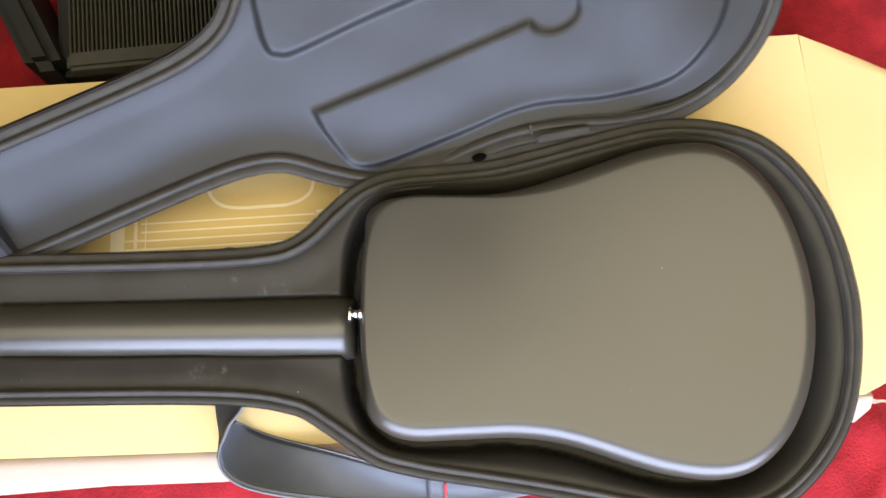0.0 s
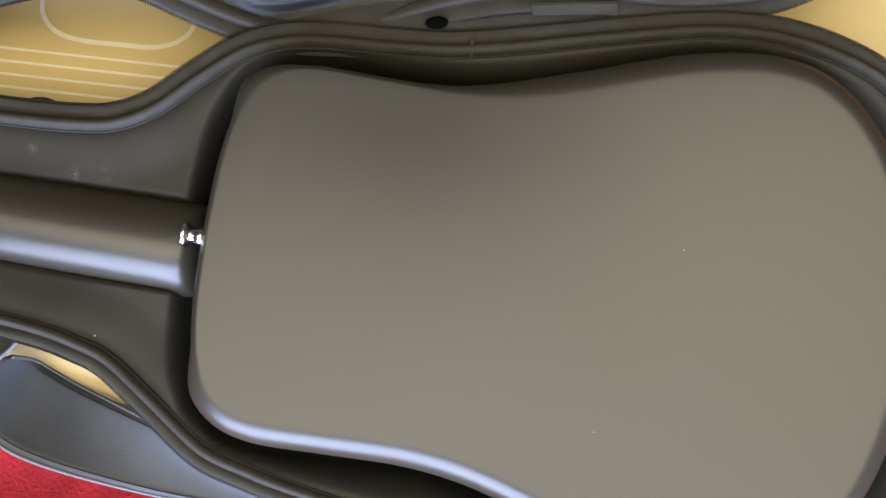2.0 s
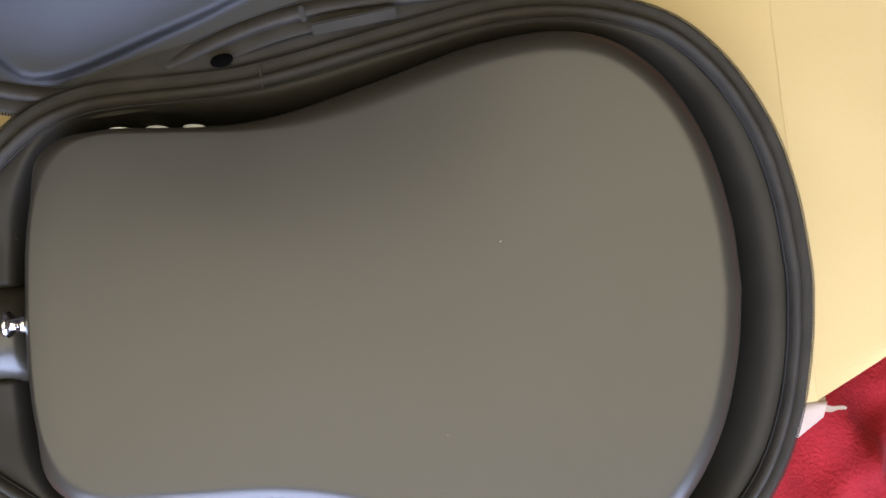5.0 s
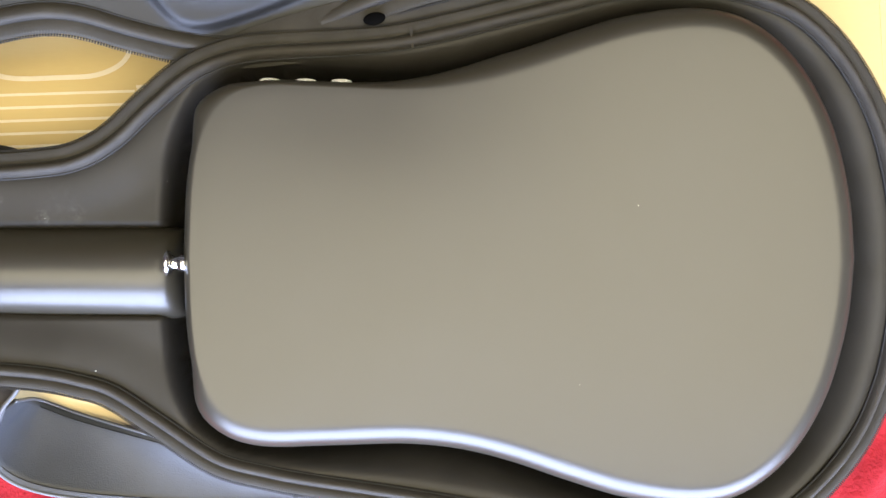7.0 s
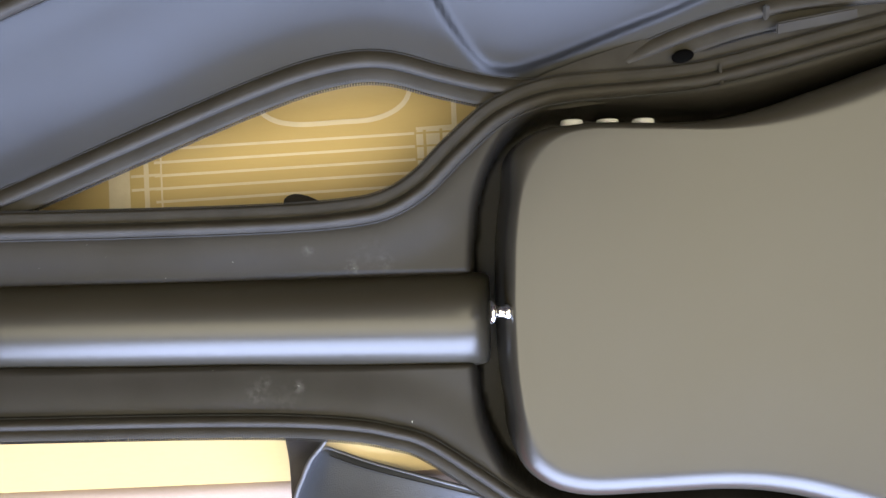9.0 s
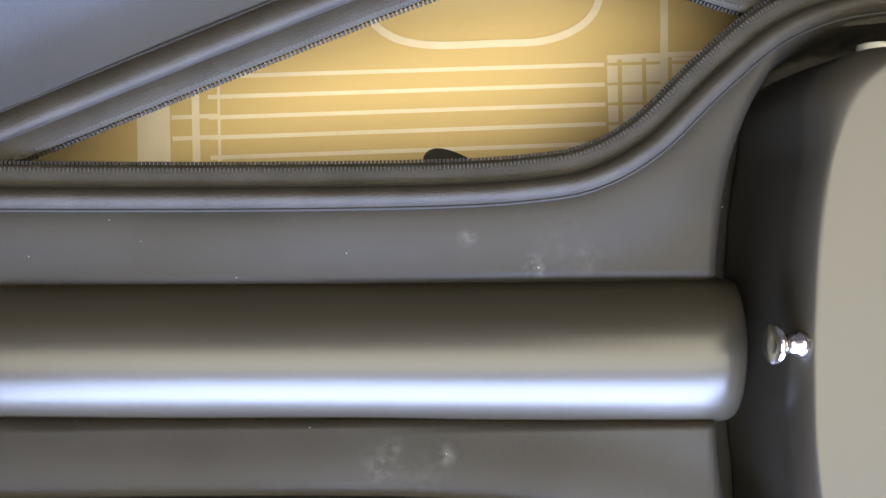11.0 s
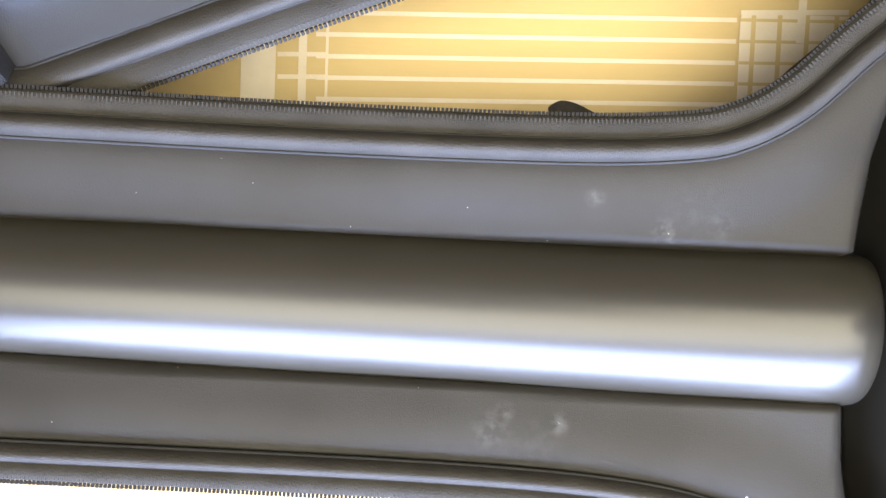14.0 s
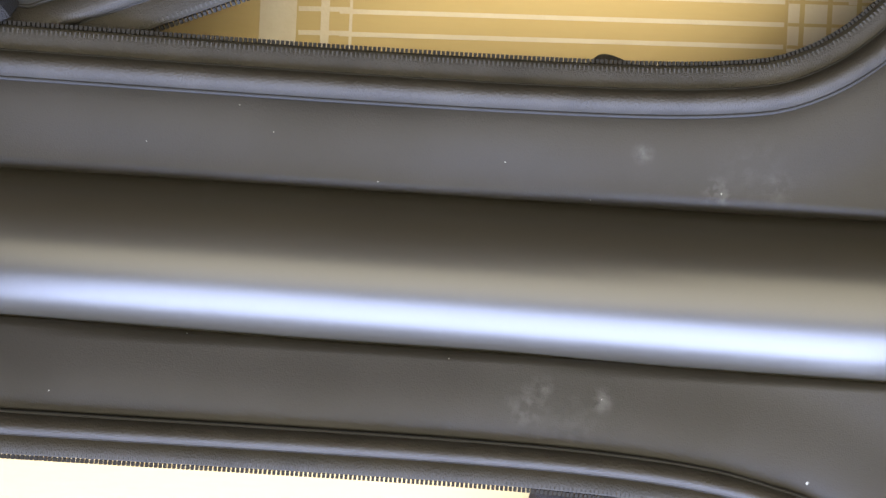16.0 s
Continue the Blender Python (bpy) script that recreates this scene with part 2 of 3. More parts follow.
# ---- the room ----
FLOOR_Z, CLOTH_Z = -0.19, -0.16
RX0, RX1, RY0, RY1, RZ1 = -2.1, 2.3, -1.9, 2.3, 2.15
tagged(part("floor", block(RX0, RX1, RY0, RY1, FLOOR_Z - 0.1, FLOOR_Z, 0), M_FLOOR), "brown wooden floor of the room", "floor", kind="structure")
# Unseen shell: ceiling and walls toned dark so the guitar's edges reflect dark.
tagged(part("ceiling", block(RX0, RX1, RY0, RY1, RZ1, RZ1 + 0.1, 0), M_CEIL), "unseen tan ceiling, toned down for dark edge reflections", "ceiling", kind="structure")
for wname, b in (("wall_north", (RX0, RX1, RY1, RY1 + 0.12)), ("wall_west", (RX0 - 0.12, RX0, RY0, RY1)), ("wall_east", (RX1, RX1 + 0.12, RY0, RY1))):
    tagged(part(wname, block(*b, FLOOR_Z, RZ1, 0), M_WALL), "unseen dark brown wall, added for dark edge reflections", "wall", kind="structure")
WX0, WX1, WZ0, WZ1 = -1.30, 2.20, 0.18, 1.80


def wall_with_window(name, boxes, label):
    bm = bmesh.new()
    for x0, x1, y0, y1, z0, z1 in boxes:
        for v in bmesh.ops.create_cube(bm, size=1)["verts"]:
            v.co = ((x0 + x1) / 2 + v.co.x * (x1 - x0), (y0 + y1) / 2 + v.co.y * (y1 - y0), (z0 + z1) / 2 + v.co.z * (z1 - z0))
    me = bpy.data.meshes.new(name)
    bm.to_mesh(me)
    bm.free()
    tagged(part(name, me, M_WALL), label, "wall", kind="structure")


ya, yb = RY0 - 0.12, RY0
wall_with_window("wall_south", ((RX0, WX0, ya, yb, FLOOR_Z, RZ1), (WX1, RX1, ya, yb, FLOOR_Z, RZ1), (WX0, WX1, ya, yb, FLOOR_Z, WZ0), (WX0, WX1, ya, yb, WZ1, RZ1)), "unseen dark brown wall, added, with a wide window opening")

# ---- the red cloth ----
def cloth():
    nx, ny = 360, 320
    xs, ys = np.linspace(-1.5, 1.7, nx), np.linspace(-1.35, 1.5, ny)
    gx, gy = np.meshgrid(xs, ys)
    z = 0.006 * np.sin(5.1 * gx + 1.9 * np.sin(3.1 * gy)) + 0.005 * np.sin(7.3 * gy + 2.4 * np.sin(2.7 * gx) + 1)
    for k in range(26):
        a = random.uniform(-1.4, 1.4)
        cx, cy = random.uniform(-1.2, 1.4), random.uniform(-1.1, 1.2)
        u = (gx - cx) * math.cos(a) + (gy - cy) * math.sin(a)
        v = -(gx - cx) * math.sin(a) + (gy - cy) * math.cos(a) + 0.03 * np.sin(9 * u + k)
        wide, long = random.uniform(0.008, 0.022), random.uniform(0.12, 0.4)
        z += random.uniform(0.010, 0.026) * np.exp(-(v / wide) ** 2 - (u / long) ** 2)
    for (x0, y0, x1, y1, h, wide) in ((0.66, -0.14, 0.80, -0.42, 0.028, 0.017), (0.70, -0.13, 0.95, -0.20, 0.010, 0.012), (-0.30, -0.24, -0.26, -0.50, 0.012, 0.016),
                                     (-0.12, -0.26, -0.08, -0.50, 0.010, 0.014), (0.05, -0.24, -0.02, -0.50, 0.012, 0.016), (0.80, 0.30, 0.98, 0.52, 0.012, 0.02)):
        ln = math.hypot(x1 - x0, y1 - y0)
        ux, uy = (x1 - x0) / ln, (y1 - y0) / ln
        u = (gx - x0) * ux + (gy - y0) * uy
        v = -(gx - x0) * uy + (gy - y0) * ux
        z += h * np.exp(-(v / wide) ** 2) * step(u, -0.05, 0.08) * (1 - step(u, ln - 0.05, ln + 0.12))
    for k in range(170):
        a = random.uniform(0, math.pi)
        cx, cy = random.uniform(-1.0, 1.3), random.uniform(-0.75, 0.95)
        u = (gx - cx) * math.cos(a) + (gy - cy) * math.sin(a)
        v = -(gx - cx) * math.sin(a) + (gy - cy) * math.cos(a)
        wide = random.uniform(0.010, 0.030)
        z += random.uniform(-0.009, 0.010) * np.exp(-(v / wide) ** 2 - (u / (wide * random.uniform(1.2, 4))) ** 2)
    under = step(gx, -1.25, -1.15) * (1 - step(gx, 0.58, 0.66)) * step(gy, -0.22, -0.16) * (1 - step(gy, 0.34, 0.40))
    z = z * (1 - under) - 0.004 * under
    z = CLOTH_Z + z
    verts = np.stack([gx.ravel(), gy.ravel(), z.ravel()], 1)
    faces = [(j * nx + i, j * nx + i + 1, (j + 1) * nx + i + 1, (j + 1) * nx + i) for j in range(ny - 1) for i in range(nx - 1)]
    return mesh_of("red_blanket", verts.tolist(), faces)


tagged(part("red_blanket", cloth(), M_FLEECE), "red fleece blanket spread out with soft creases", "blanket")


# ---- the carton ----
def sheet(edge_top, thick):
    """A board from a loop of points, thickened downwards."""
    n = len(edge_top)
    verts = [tuple(p) for p in edge_top] + [(p[0], p[1], p[2] - thick) for p in edge_top]
    faces = [tuple(range(n)), tuple(range(2 * n - 1, n - 1, -1))] + [(k, k + n, (k + 1) % n + n, (k + 1) % n) for k in range(n)]
    return verts, faces


BOX_Z = 0.0
carton = thing("cardboard_box", pose(0, 0, 0), "large flat brown cardboard box with white printed lines", "box")
top_loop = [(-1.15, -0.118, BOX_Z), (-0.42, -0.131, BOX_Z), (-0.17, -0.138, BOX_Z), (0.20, -0.134, BOX_Z), (0.592, -0.118, BOX_Z), (0.588, 0.10, BOX_Z), (0.576, 0.342, BOX_Z), (-0.43, 0.324, BOX_Z), (-1.15, 0.308, BOX_Z)]
part("top_panel", mesh_of("top_panel", *sheet(top_loop, 0.004), smooth=False), M_CARD, carton)
side_a = [(-1.15, -0.119, -0.158), (-0.42, -0.132, -0.171), (-0.30, -0.1345, -0.1705), (-0.17, -0.139, -0.1715), (0.0, -0.137, -0.170), (0.20, -0.135, -0.166), (0.42, -0.127, -0.158), (0.580, -0.1195, -0.150), (0.600, -0.120, -0.136)]
side_rings = []
for f_, z_ in ((-0.03, -0.0045), (0.02, -0.0006), (0.30, -0.0035), (0.85, -0.0105), (1.0, -0.016), (1.02, -0.05), (0.95, CLOTH_Z + 0.002)):
    side_rings.append([(x, a + (b - a) * f_ + 0.0012 * math.sin(23 * x + 2 * f_), z_) for x, a, b in side_a])
sv, sf = loft(side_rings, False)
n_ = len(sv)
sv = sv + [(x, y + 0.003, z - 0.002) for x, y, z in sv]
sf = sf + [tuple(i + n_ for i in reversed(f)) for f in sf]
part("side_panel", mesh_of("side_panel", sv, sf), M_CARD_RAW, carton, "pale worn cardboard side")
part("side_panel", mesh_of("back_panel", *sheet([(-1.15, 0.308, -0.001), (0.576, 0.342, -0.001), (0.578, 0.350, CLOTH_Z), (-1.15, 0.316, CLOTH_Z)], 0.003), smooth=False), M_CARD, carton)
part("end_panel", mesh_of("end_panel", *sheet([(0.586, -0.118, -0.004), (0.600, -0.160, CLOTH_Z), (0.585, 0.350, CLOTH_Z), (0.572, 0.342, -0.004)], 0.003), smooth=False), M_CARD, carton)


def flap():
    rows, cols = 9, 41
    rings = []
    for k in range(rows):
        f_ = k / (rows - 1)
        line = []
        for j in range(cols):
            h = j / (cols - 1)
            g = 0.5 - 0.5 * math.cos(math.pi * h)
            x0, y0 = 0.592 - 0.015 * g, -0.117 + 0.458 * g
            c = max(0.0, 1 - min(g, 1 - g) / 0.045)
            tx, ty = 0.758 - 0.006 * g - 0.013 * c * c, -0.063 + 0.368 * g
            line.append((x0 + (tx - x0) * f_, y0 + (ty - y0) * f_, 0.0004 - 0.058 * f_ - 0.010 * f_ * f_ + 0.0010 * math.sin(5 * g + 2 * f_) * f_))
        rings.append(line)
    v, f = loft(rings, False)
    n = len(v)
    v = v + [(a, b, c - 0.004) for a, b, c in v]
    f = [tuple(reversed(q)) for q in f] + [tuple(i + n for i in q) for q in f]
    last = cols * (rows - 1)
    rim = list(range(cols)) + [cols * k + cols - 1 for k in range(1, rows)] + [last + j for j in range(cols - 2, -1, -1)] + [cols * k for k in range(rows - 2, 0, -1)]
    for a, b in zip(rim, rim[1:] + rim[:1]):
        f.append((a, b, b + n, a + n))
    return mesh_of("flap", v, f, False)


part("flap", flap(), M_CARD, carton, "open end flap with cut corners")
nib = [(0.600, -0.1225), (0.608, -0.1250), (0.616, -0.1250), (0.620, -0.1265), (0.619, -0.1285), (0.612, -0.1280), (0.606, -0.1295), (0.598, -0.1280)]
part("torn_edge", mesh_of("torn_edge", *sheet([(x, y, -0.008 - 0.10 * (x - 0.6)) for x, y in reversed(nib)], 0.002), smooth=False), M_CARD_RAW, carton, "torn pale paper edge")

# printed lines on the carton
PZ = BOX_Z + 0.0006


def stripe(line, width):
    line = np.array(line, float)
    t = np.gradient(line, axis=0)
    t /= np.linalg.norm(t, axis=1)[:, None]
    nn = np.stack([-t[:, 1], t[:, 0]], 1) * width / 2
    a, b = line + nn, line - nn
    v = [(p[0], p[1], PZ) for p in a] + [(p[0], p[1], PZ) for p in b]
    n = len(line)
    return v, [(k + n, k + 1 + n, k + 1, k) for k in range(n - 1)]


def printed(line, width):
    global PZ
    PZ += 0.00003
    part("printed_line", mesh_of("printed_line", *stripe(line, width), smooth=False), M_PRINT, carton)


for y in (0.0845, 0.0955, 0.1060, 0.1165, 0.1272, 0.1378):
    printed([(-0.262, y), (-0.051, y + 0.0012)], 0.0022)
printed([(-0.2695, 0.078), (-0.2680, 0.143)], 0.0040)
printed([(-0.2575, 0.078), (-0.2560, 0.143)], 0.0014)
printed([(-0.2915, 0.078), (-0.2895, 0.143)], 0.0170)
printed([(-0.281, 0.1170), (-0.257, 0.1174)], 0.0022)
printed([(-0.281, 0.1060), (-0.257, 0.1064)], 0.0022)
# bridge grid
part("printed_panel", mesh_of("printed_panel", [(-0.0495, 0.080, PZ + 0.0002), (0.030, 0.080, PZ + 0.0002), (0.030, 0.1415, PZ + 0.0002), (-0.0475, 0.1425, PZ + 0.0002), (-0.0495, 0.140, PZ + 0.0002)], [(0, 1, 2, 3, 4)], False), M_PRINT, carton)
PZ += 0.0004
for x in (-0.0432, -0.0298, -0.0156, -0.0006, 0.0144):
    part("printed_gap", mesh_of("printed_gap", *stripe([(x, 0.080), (x + 0.0006, 0.143)], 0.0024), smooth=False), M_CARD, carton)
PZ += 0.0001
for y in (0.0845, 0.0955, 0.1060, 0.1165, 0.1272, 0.1378):
    part("printed_gap", mesh_of("printed_gap", *stripe([(-0.0495, y + 0.0012), (0.030, y + 0.0016)], 0.0016), smooth=False), M_CARD, carton)
printed([(-0.0495, 0.1425), (0.006, 0.1440)], 0.0025)
printed([(-0.0185, 0.128), (-0.0170, 0.182)], 0.0042)
pick = catmull([(-0.180, 0.178), (-0.178, 0.160), (-0.166, 0.147), (-0.145, 0.1415), (-0.110, 0.1415), (-0.083, 0.1425), (-0.063, 0.150), (-0.053, 0.163), (-0.0515, 0.185)], 6)
printed(pick + np.array((0.0, 0.010)), 0.0040)

# ---- the guitar case ----
AXIS = pose(0, -0.001, 0, 0, 0, -2.3)
CASE_N = [(-0.640, 0.0), (-0.632, 0.042), (-0.60, 0.070), (-0.55, 0.077), (-0.38, 0.0775), (-0.25, 0.0780), (-0.15, 0.0800), (-0.103, 0.0835), (-0.081, 0.0885), (-0.059, 0.1015), (-0.034, 0.126), (-0.004, 0.1515), (0.026, 0.1655),
          (0.06, 0.172), (0.13, 0.177), (0.175, 0.184), (0.268, 0.2075), (0.337, 0.2235), (0.390, 0.2265), (0.437, 0.219), (0.478, 0.202), (0.514, 0.168), (0.542, 0.121), (0.557, 0.073), (0.5645, 0.022), (0.5655, 0.0)]
CASE_S = [(-0.640, 0.0), (-0.632, 0.050), (-0.60, 0.080), (-0.55, 0.088), (-0.38, 0.0893), (-0.25, 0.0902), (-0.18, 0.0915), (-0.135, 0.0937), (-0.102, 0.0972), (-0.080, 0.1020), (-0.058, 0.1090), (-0.023, 0.132), (0.02, 0.1605),
          (0.06, 0.172), (0.09, 0.178), (0.158, 0.189), (0.225, 0.201), (0.32, 0.2205), (0.372, 0.2275), (0.424, 0.225), (0.464, 0.210), (0.503, 0.178), (0.534, 0.137), (0.553, 0.090), (0.5625, 0.040), (0.5655, 0.0)]
LID_HALF = [(-0.640, 0.0), (-0.632, 0.045), (-0.60, 0.076), (-0.55, 0.083), (-0.38, 0.083), (-0.25, 0.0825), (-0.15, 0.083), (-0.10, 0.0875), (-0.066, 0.099), (-0.033, 0.126), (0.0, 0.151),
             (0.03, 0.167), (0.065, 0.174), (0.157, 0.183), (0.25, 0.200), (0.32, 0.217), (0.39, 0.2255), (0.455, 0.209), (0.51, 0.170), (0.545, 0.115), (0.562, 0.060), (0.567, 0.0)]
PLATE_HALF = [(0.0105, 0.0), (0.0125, 0.050), (0.019, 0.087), (0.035, 0.1125), (0.061, 0.1235), (0.11, 0.1235), (0.167, 0.1225), (0.21, 0.127), (0.25, 0.137), (0.295, 0.1525), (0.335, 0.1645),
              (0.38, 0.1705), (0.416, 0.1635), (0.448, 0.1375), (0.472, 0.096), (0.4855, 0.046), (0.4900, 0.0)]
CASE = outline(CASE_N, 480, CASE_S)
LID_SHAPE = outline(LID_HALF, 420)
PLATE = outline(PLATE_HALF, 260)
POCKET = offset(PLATE, 0.0220)
RIM = [(0.0, 0.0695), (0.0010, 0.0722), (0.0045, 0.0732), (0.0080, 0.0722), (0.0100, 0.0706), (0.0113, 0.0742), (0.0140, 0.0772), (0.0165, 0.0770), (0.0190, 0.0748), (0.0204, 0.0710), (0.0208, 0.0660)]


def rim_parts(line, parent, dz=0.0, wide=1.0, lean=0.0):
    """Zip tape, piping, seams and teeth round one half of the case; wide scales the rim's width round the outline, lean is its slope inwards."""
    part("zip_tape", mesh_of("zip_tape", *loft([ring(offset(line, -d * wide), z + dz - lean * d) for d, z in RIM[:5]])), M_TAPE, parent, "black woven zip tape")
    part("piping", mesh_of("piping", *loft([ring(offset(line, -d * wide), z + dz - lean * d) for d, z in RIM[4:]])), M_PIPING, parent, "rounded black piping")
    part("seam", mesh_of("seam", *tube(ring(offset(line, -0.0208 * wide), 0.0712 + dz - lean * 0.0208), 0.0008, 6, True)), M_STITCH, parent)
    part("seam", mesh_of("seam", *tube(ring(offset(line, -0.0100 * wide), 0.0709 + dz - lean * 0.0100), 0.0005, 6, True)), M_STITCH, parent)
    fine = resample(offset(line, 0.0004), int(len(line) * 3.35), True)
    t = np.roll(fine, -1, 0) - np.roll(fine, 1, 0)
    t /= np.linalg.norm(t, axis=1)[:, None]
    nn = np.stack([t[:, 1], -t[:, 0]], 1)
    v, f = [], []
    for p, a, b in zip(fine, t, nn):
        k = len(v)
        for sx, sy, sz in ((-1, -1, -1), (1, -1, -1), (1, 1, -1), (-1, 1, -1), (-1, -1, 1), (1, -1, 1), (1, 1, 1), (-1, 1, 1)):
            q = p + a * 0.00062 * sx + b * 0.0008 * sy
            v.append((q[0], q[1], 0.0712 + dz + 0.0007 * sz))
        f += [tuple(k + i for i in q) for q in ((3, 2, 1, 0), (4, 5, 6, 7), (0, 1, 5, 4), (1, 2, 6, 5), (2, 3, 7, 6), (3, 0, 4, 7))]
    tagged(part("zip_teeth", mesh_of("zip_teeth", v, f, False), M_TEETH, parent), kind="stuff")
    v, f = [], []
    leans = np.broadcast_to(lean, len(line))[np.arange(len(fine)) * len(line) // len(fine)]
    for p, a, b, down in zip(fine, t, nn, leans):
        k = len(v)
        for sx, sy, sz in ((-1, -1, -1), (1, -1, -1), (1, 1, -1), (-1, 1, -1), (-0.6, -0.9, 1), (0.6, -0.9, 1), (0.6, 0.9, 1), (-0.6, 0.9, 1)):
            q = p - b * 0.0030 + a * 0.00045 * sx + b * 0.0010 * sy
            v.append((q[0], q[1], 0.0727 + dz - down * 0.0030 + 0.0003 * sz))
        f += [tuple(k + i for i in q) for q in ((4, 5, 6, 7), (0, 1, 5, 4), (1, 2, 6, 5), (2, 3, 7, 6), (3, 0, 4, 7))]
    tagged(part("zip_stitches", mesh_of("zip_stitches", v, f, False), M_COIL, parent), kind="stuff")


def heightfield(x0, x1, y0, y1, pitch, inside, height):
    """A sheet over the points of a grid for which inside() holds."""
    xs, ys = np.arange(x0, x1, pitch), np.arange(y0, y1, pitch)
    gx, gy = np.meshgrid(xs, ys)
    pts = np.stack([gx.ravel(), gy.ravel()], 1)
    keep, z = inside(pts), height(pts)
    index = np.full(len(pts), -1)
    index[keep] = np.arange(keep.sum())
    verts = np.column_stack([pts[keep], z[keep]]).tolist()
    nx, grid, faces = len(xs), index.reshape(gx.shape), []
    for j in range(len(ys) - 1):
        for i in range(nx - 1):
            q = (grid[j, i], grid[j, i + 1], grid[j + 1, i + 1], grid[j + 1, i])
            if min(q) >= 0:
                faces.append(tuple(int(a) for a in q))
    return verts, faces


case = thing("guitar_case", AXIS, "open black padded guitar case on the cardboard box", "guitar case")
part("base_shell", mesh_of("base_shell", *loft([ring(offset(CASE, d), z) for d, z in ((-0.036, 0.001), (-0.018, 0.003), (-0.010, 0.012), (-0.006, 0.035), (-0.003, 0.060), (0.0, 0.0695))], True, True)), M_SHELL, case)
RIM_WIDE = 0.98 - 0.14 * (1 - step(CASE[:, 1], -0.09, 0.02)) - 0.08 * step(CASE[:, 0], 0.40, 0.52) * step(CASE[:, 1], -0.09, 0.02)
rim_parts(CASE, case, wide=RIM_WIDE)


NECK_N, NECK_S = (0.0252, 0.0095), (-0.0408, -0.0150)


def base_height(p):
    """The lining: flat beside the neck, with a channel under it, and rolling down into the pocket round the body."""
    d, b = signed(p, CASE), signed(p, POCKET)
    z = 0.0695 + 0.0012 * step(d, 0.0170, 0.024) - 0.005 * step(d, 0.026, 0.060)
    near, far = NECK_N[0] + NECK_N[1] * p[:, 0], NECK_S[0] + NECK_S[1] * p[:, 0]
    w = np.abs(p[:, 1] - (near + far) / 2) - (near - far) / 2
    z = z - 0.042 * (1 - step(w, -0.004, 0.0015)) * (p[:, 0] < 0.05)
    long = 0.010 + 0.020 * step(p[:, 0], -0.01, 0.06)
    long = np.minimum(long, np.maximum(d - 0.0185 - b, 0.006))
    u = np.clip(-b / long, 0, 1)
    z = z - np.maximum(z - 0.012, 0) * (1 - np.sqrt(np.maximum(1 - (1 - u) ** 2, 0)))
    return z + 0.0007 * np.sin(41 * p[:, 0]) * np.sin(57 * p[:, 1] + 1)


part("base_lining", mesh_of("base_lining", *heightfield(-0.64, 0.57, -0.225, 0.225, 0.0032, lambda p: signed(p, CASE) > 0.0140, base_height)), M_LINING, case, "smooth black padded lining")

# ---- the lid, leaning back on its hinge ----
H0, H1, HZ, TILT = np.array((-0.005, 0.147)), np.array((0.399, 0.213)), 0.066, radians(34)
HU = (H1 - H0) / np.linalg.norm(H1 - H0)
HN = np.array((-HU[1], HU[0]))
lid_m = Matrix(((HU[0], HN[0] * math.cos(TILT), -HN[0] * math.sin(TILT), H0[0]), (HU[1], HN[1] * math.cos(TILT), -HN[1] * math.sin(TILT), H0[1]), (0, math.sin(TILT), math.cos(TILT), HZ), (0, 0, 0, 1)))


def to_lid(line):
    out = []
    for s, w in line:
        if w < 0:
            w += 0.018 * (1 - step(np.array(s), -0.06, 0.02)) * min(1, -w / 0.06)
        elif 0.07 < s < 0.34:
            w -= 0.010 * math.sin(math.pi * (s - 0.07) / 0.27) ** 2
        p = AXIS @ Vector((s, w, 0))
        q = np.array((p.x, p.y)) - H0
        a, v = q @ HU, -(q @ HN)
        if a < -0.21:
            v = max(v, -0.034 - 0.187 * (a + 0.25))
        out.append((a, v))
    return np.array(out)[::-1]


LID = resample(to_lid(LID_SHAPE), 420, True)
lid = part("lid", mesh_of("lid", *loft([ring(offset(LID, d), z) for d, z in ((-0.045, -0.060), (-0.018, -0.056), (-0.002, -0.040), (0.002, -0.020), (0.0, -0.0005))], True, True)), M_SHELL, case, "lid leaning open, dark blue-black lining")
lid.matrix_parent_inverse = Matrix.Identity(4)
lid.matrix_basis = AXIS.inverted() @ lid_m
LID_T = np.roll(LID, -1, 0) - np.roll(LID, 1, 0)
FACING = (LID_T[:, 0] / np.linalg.norm(LID_T, axis=1) > 0.6) & (LID[:, 0] < 0.34)
LEAN = np.convolve(np.r_[FACING[-14:], FACING, FACING[:14]].astype(float), np.ones(29) / 29, "valid")
rim_parts(LID, lid, -0.070, lean=0.5 * LEAN)
PAD_A = catmull([(-0.016, 0.090), (0.002, 0.099), (0.120, 0.122), (0.222, 0.143), (0.238, 0.146), (0.248, 0.136), (0.266, 0.131), (0.286, 0.137), (0.296, 0.152), (0.300, 0.200), (0.36, 0.23), (0.43, 0.22), (0.467, 0.17), (0.464, 0.125), (0.443, 0.087),
                 (0.397, 0.050), (0.325, 0.041), (0.225, 0.050), (0.140, 0.035), (0.060, 0.021), (0.024, 0.022), (0.004, 0.040)], 5, True)
PAD_B = catmull([(-0.050, 0.172), (-0.040, 0.165), (-0.020, 0.164), (0.066, 0.185), (0.200, 0.214), (0.215, 0.235), (0.20, 0.30), (0.10, 0.33), (0.0, 0.31), (-0.045, 0.25), (-0.053, 0.203)], 5, True)


HINGED = LID[FACING]


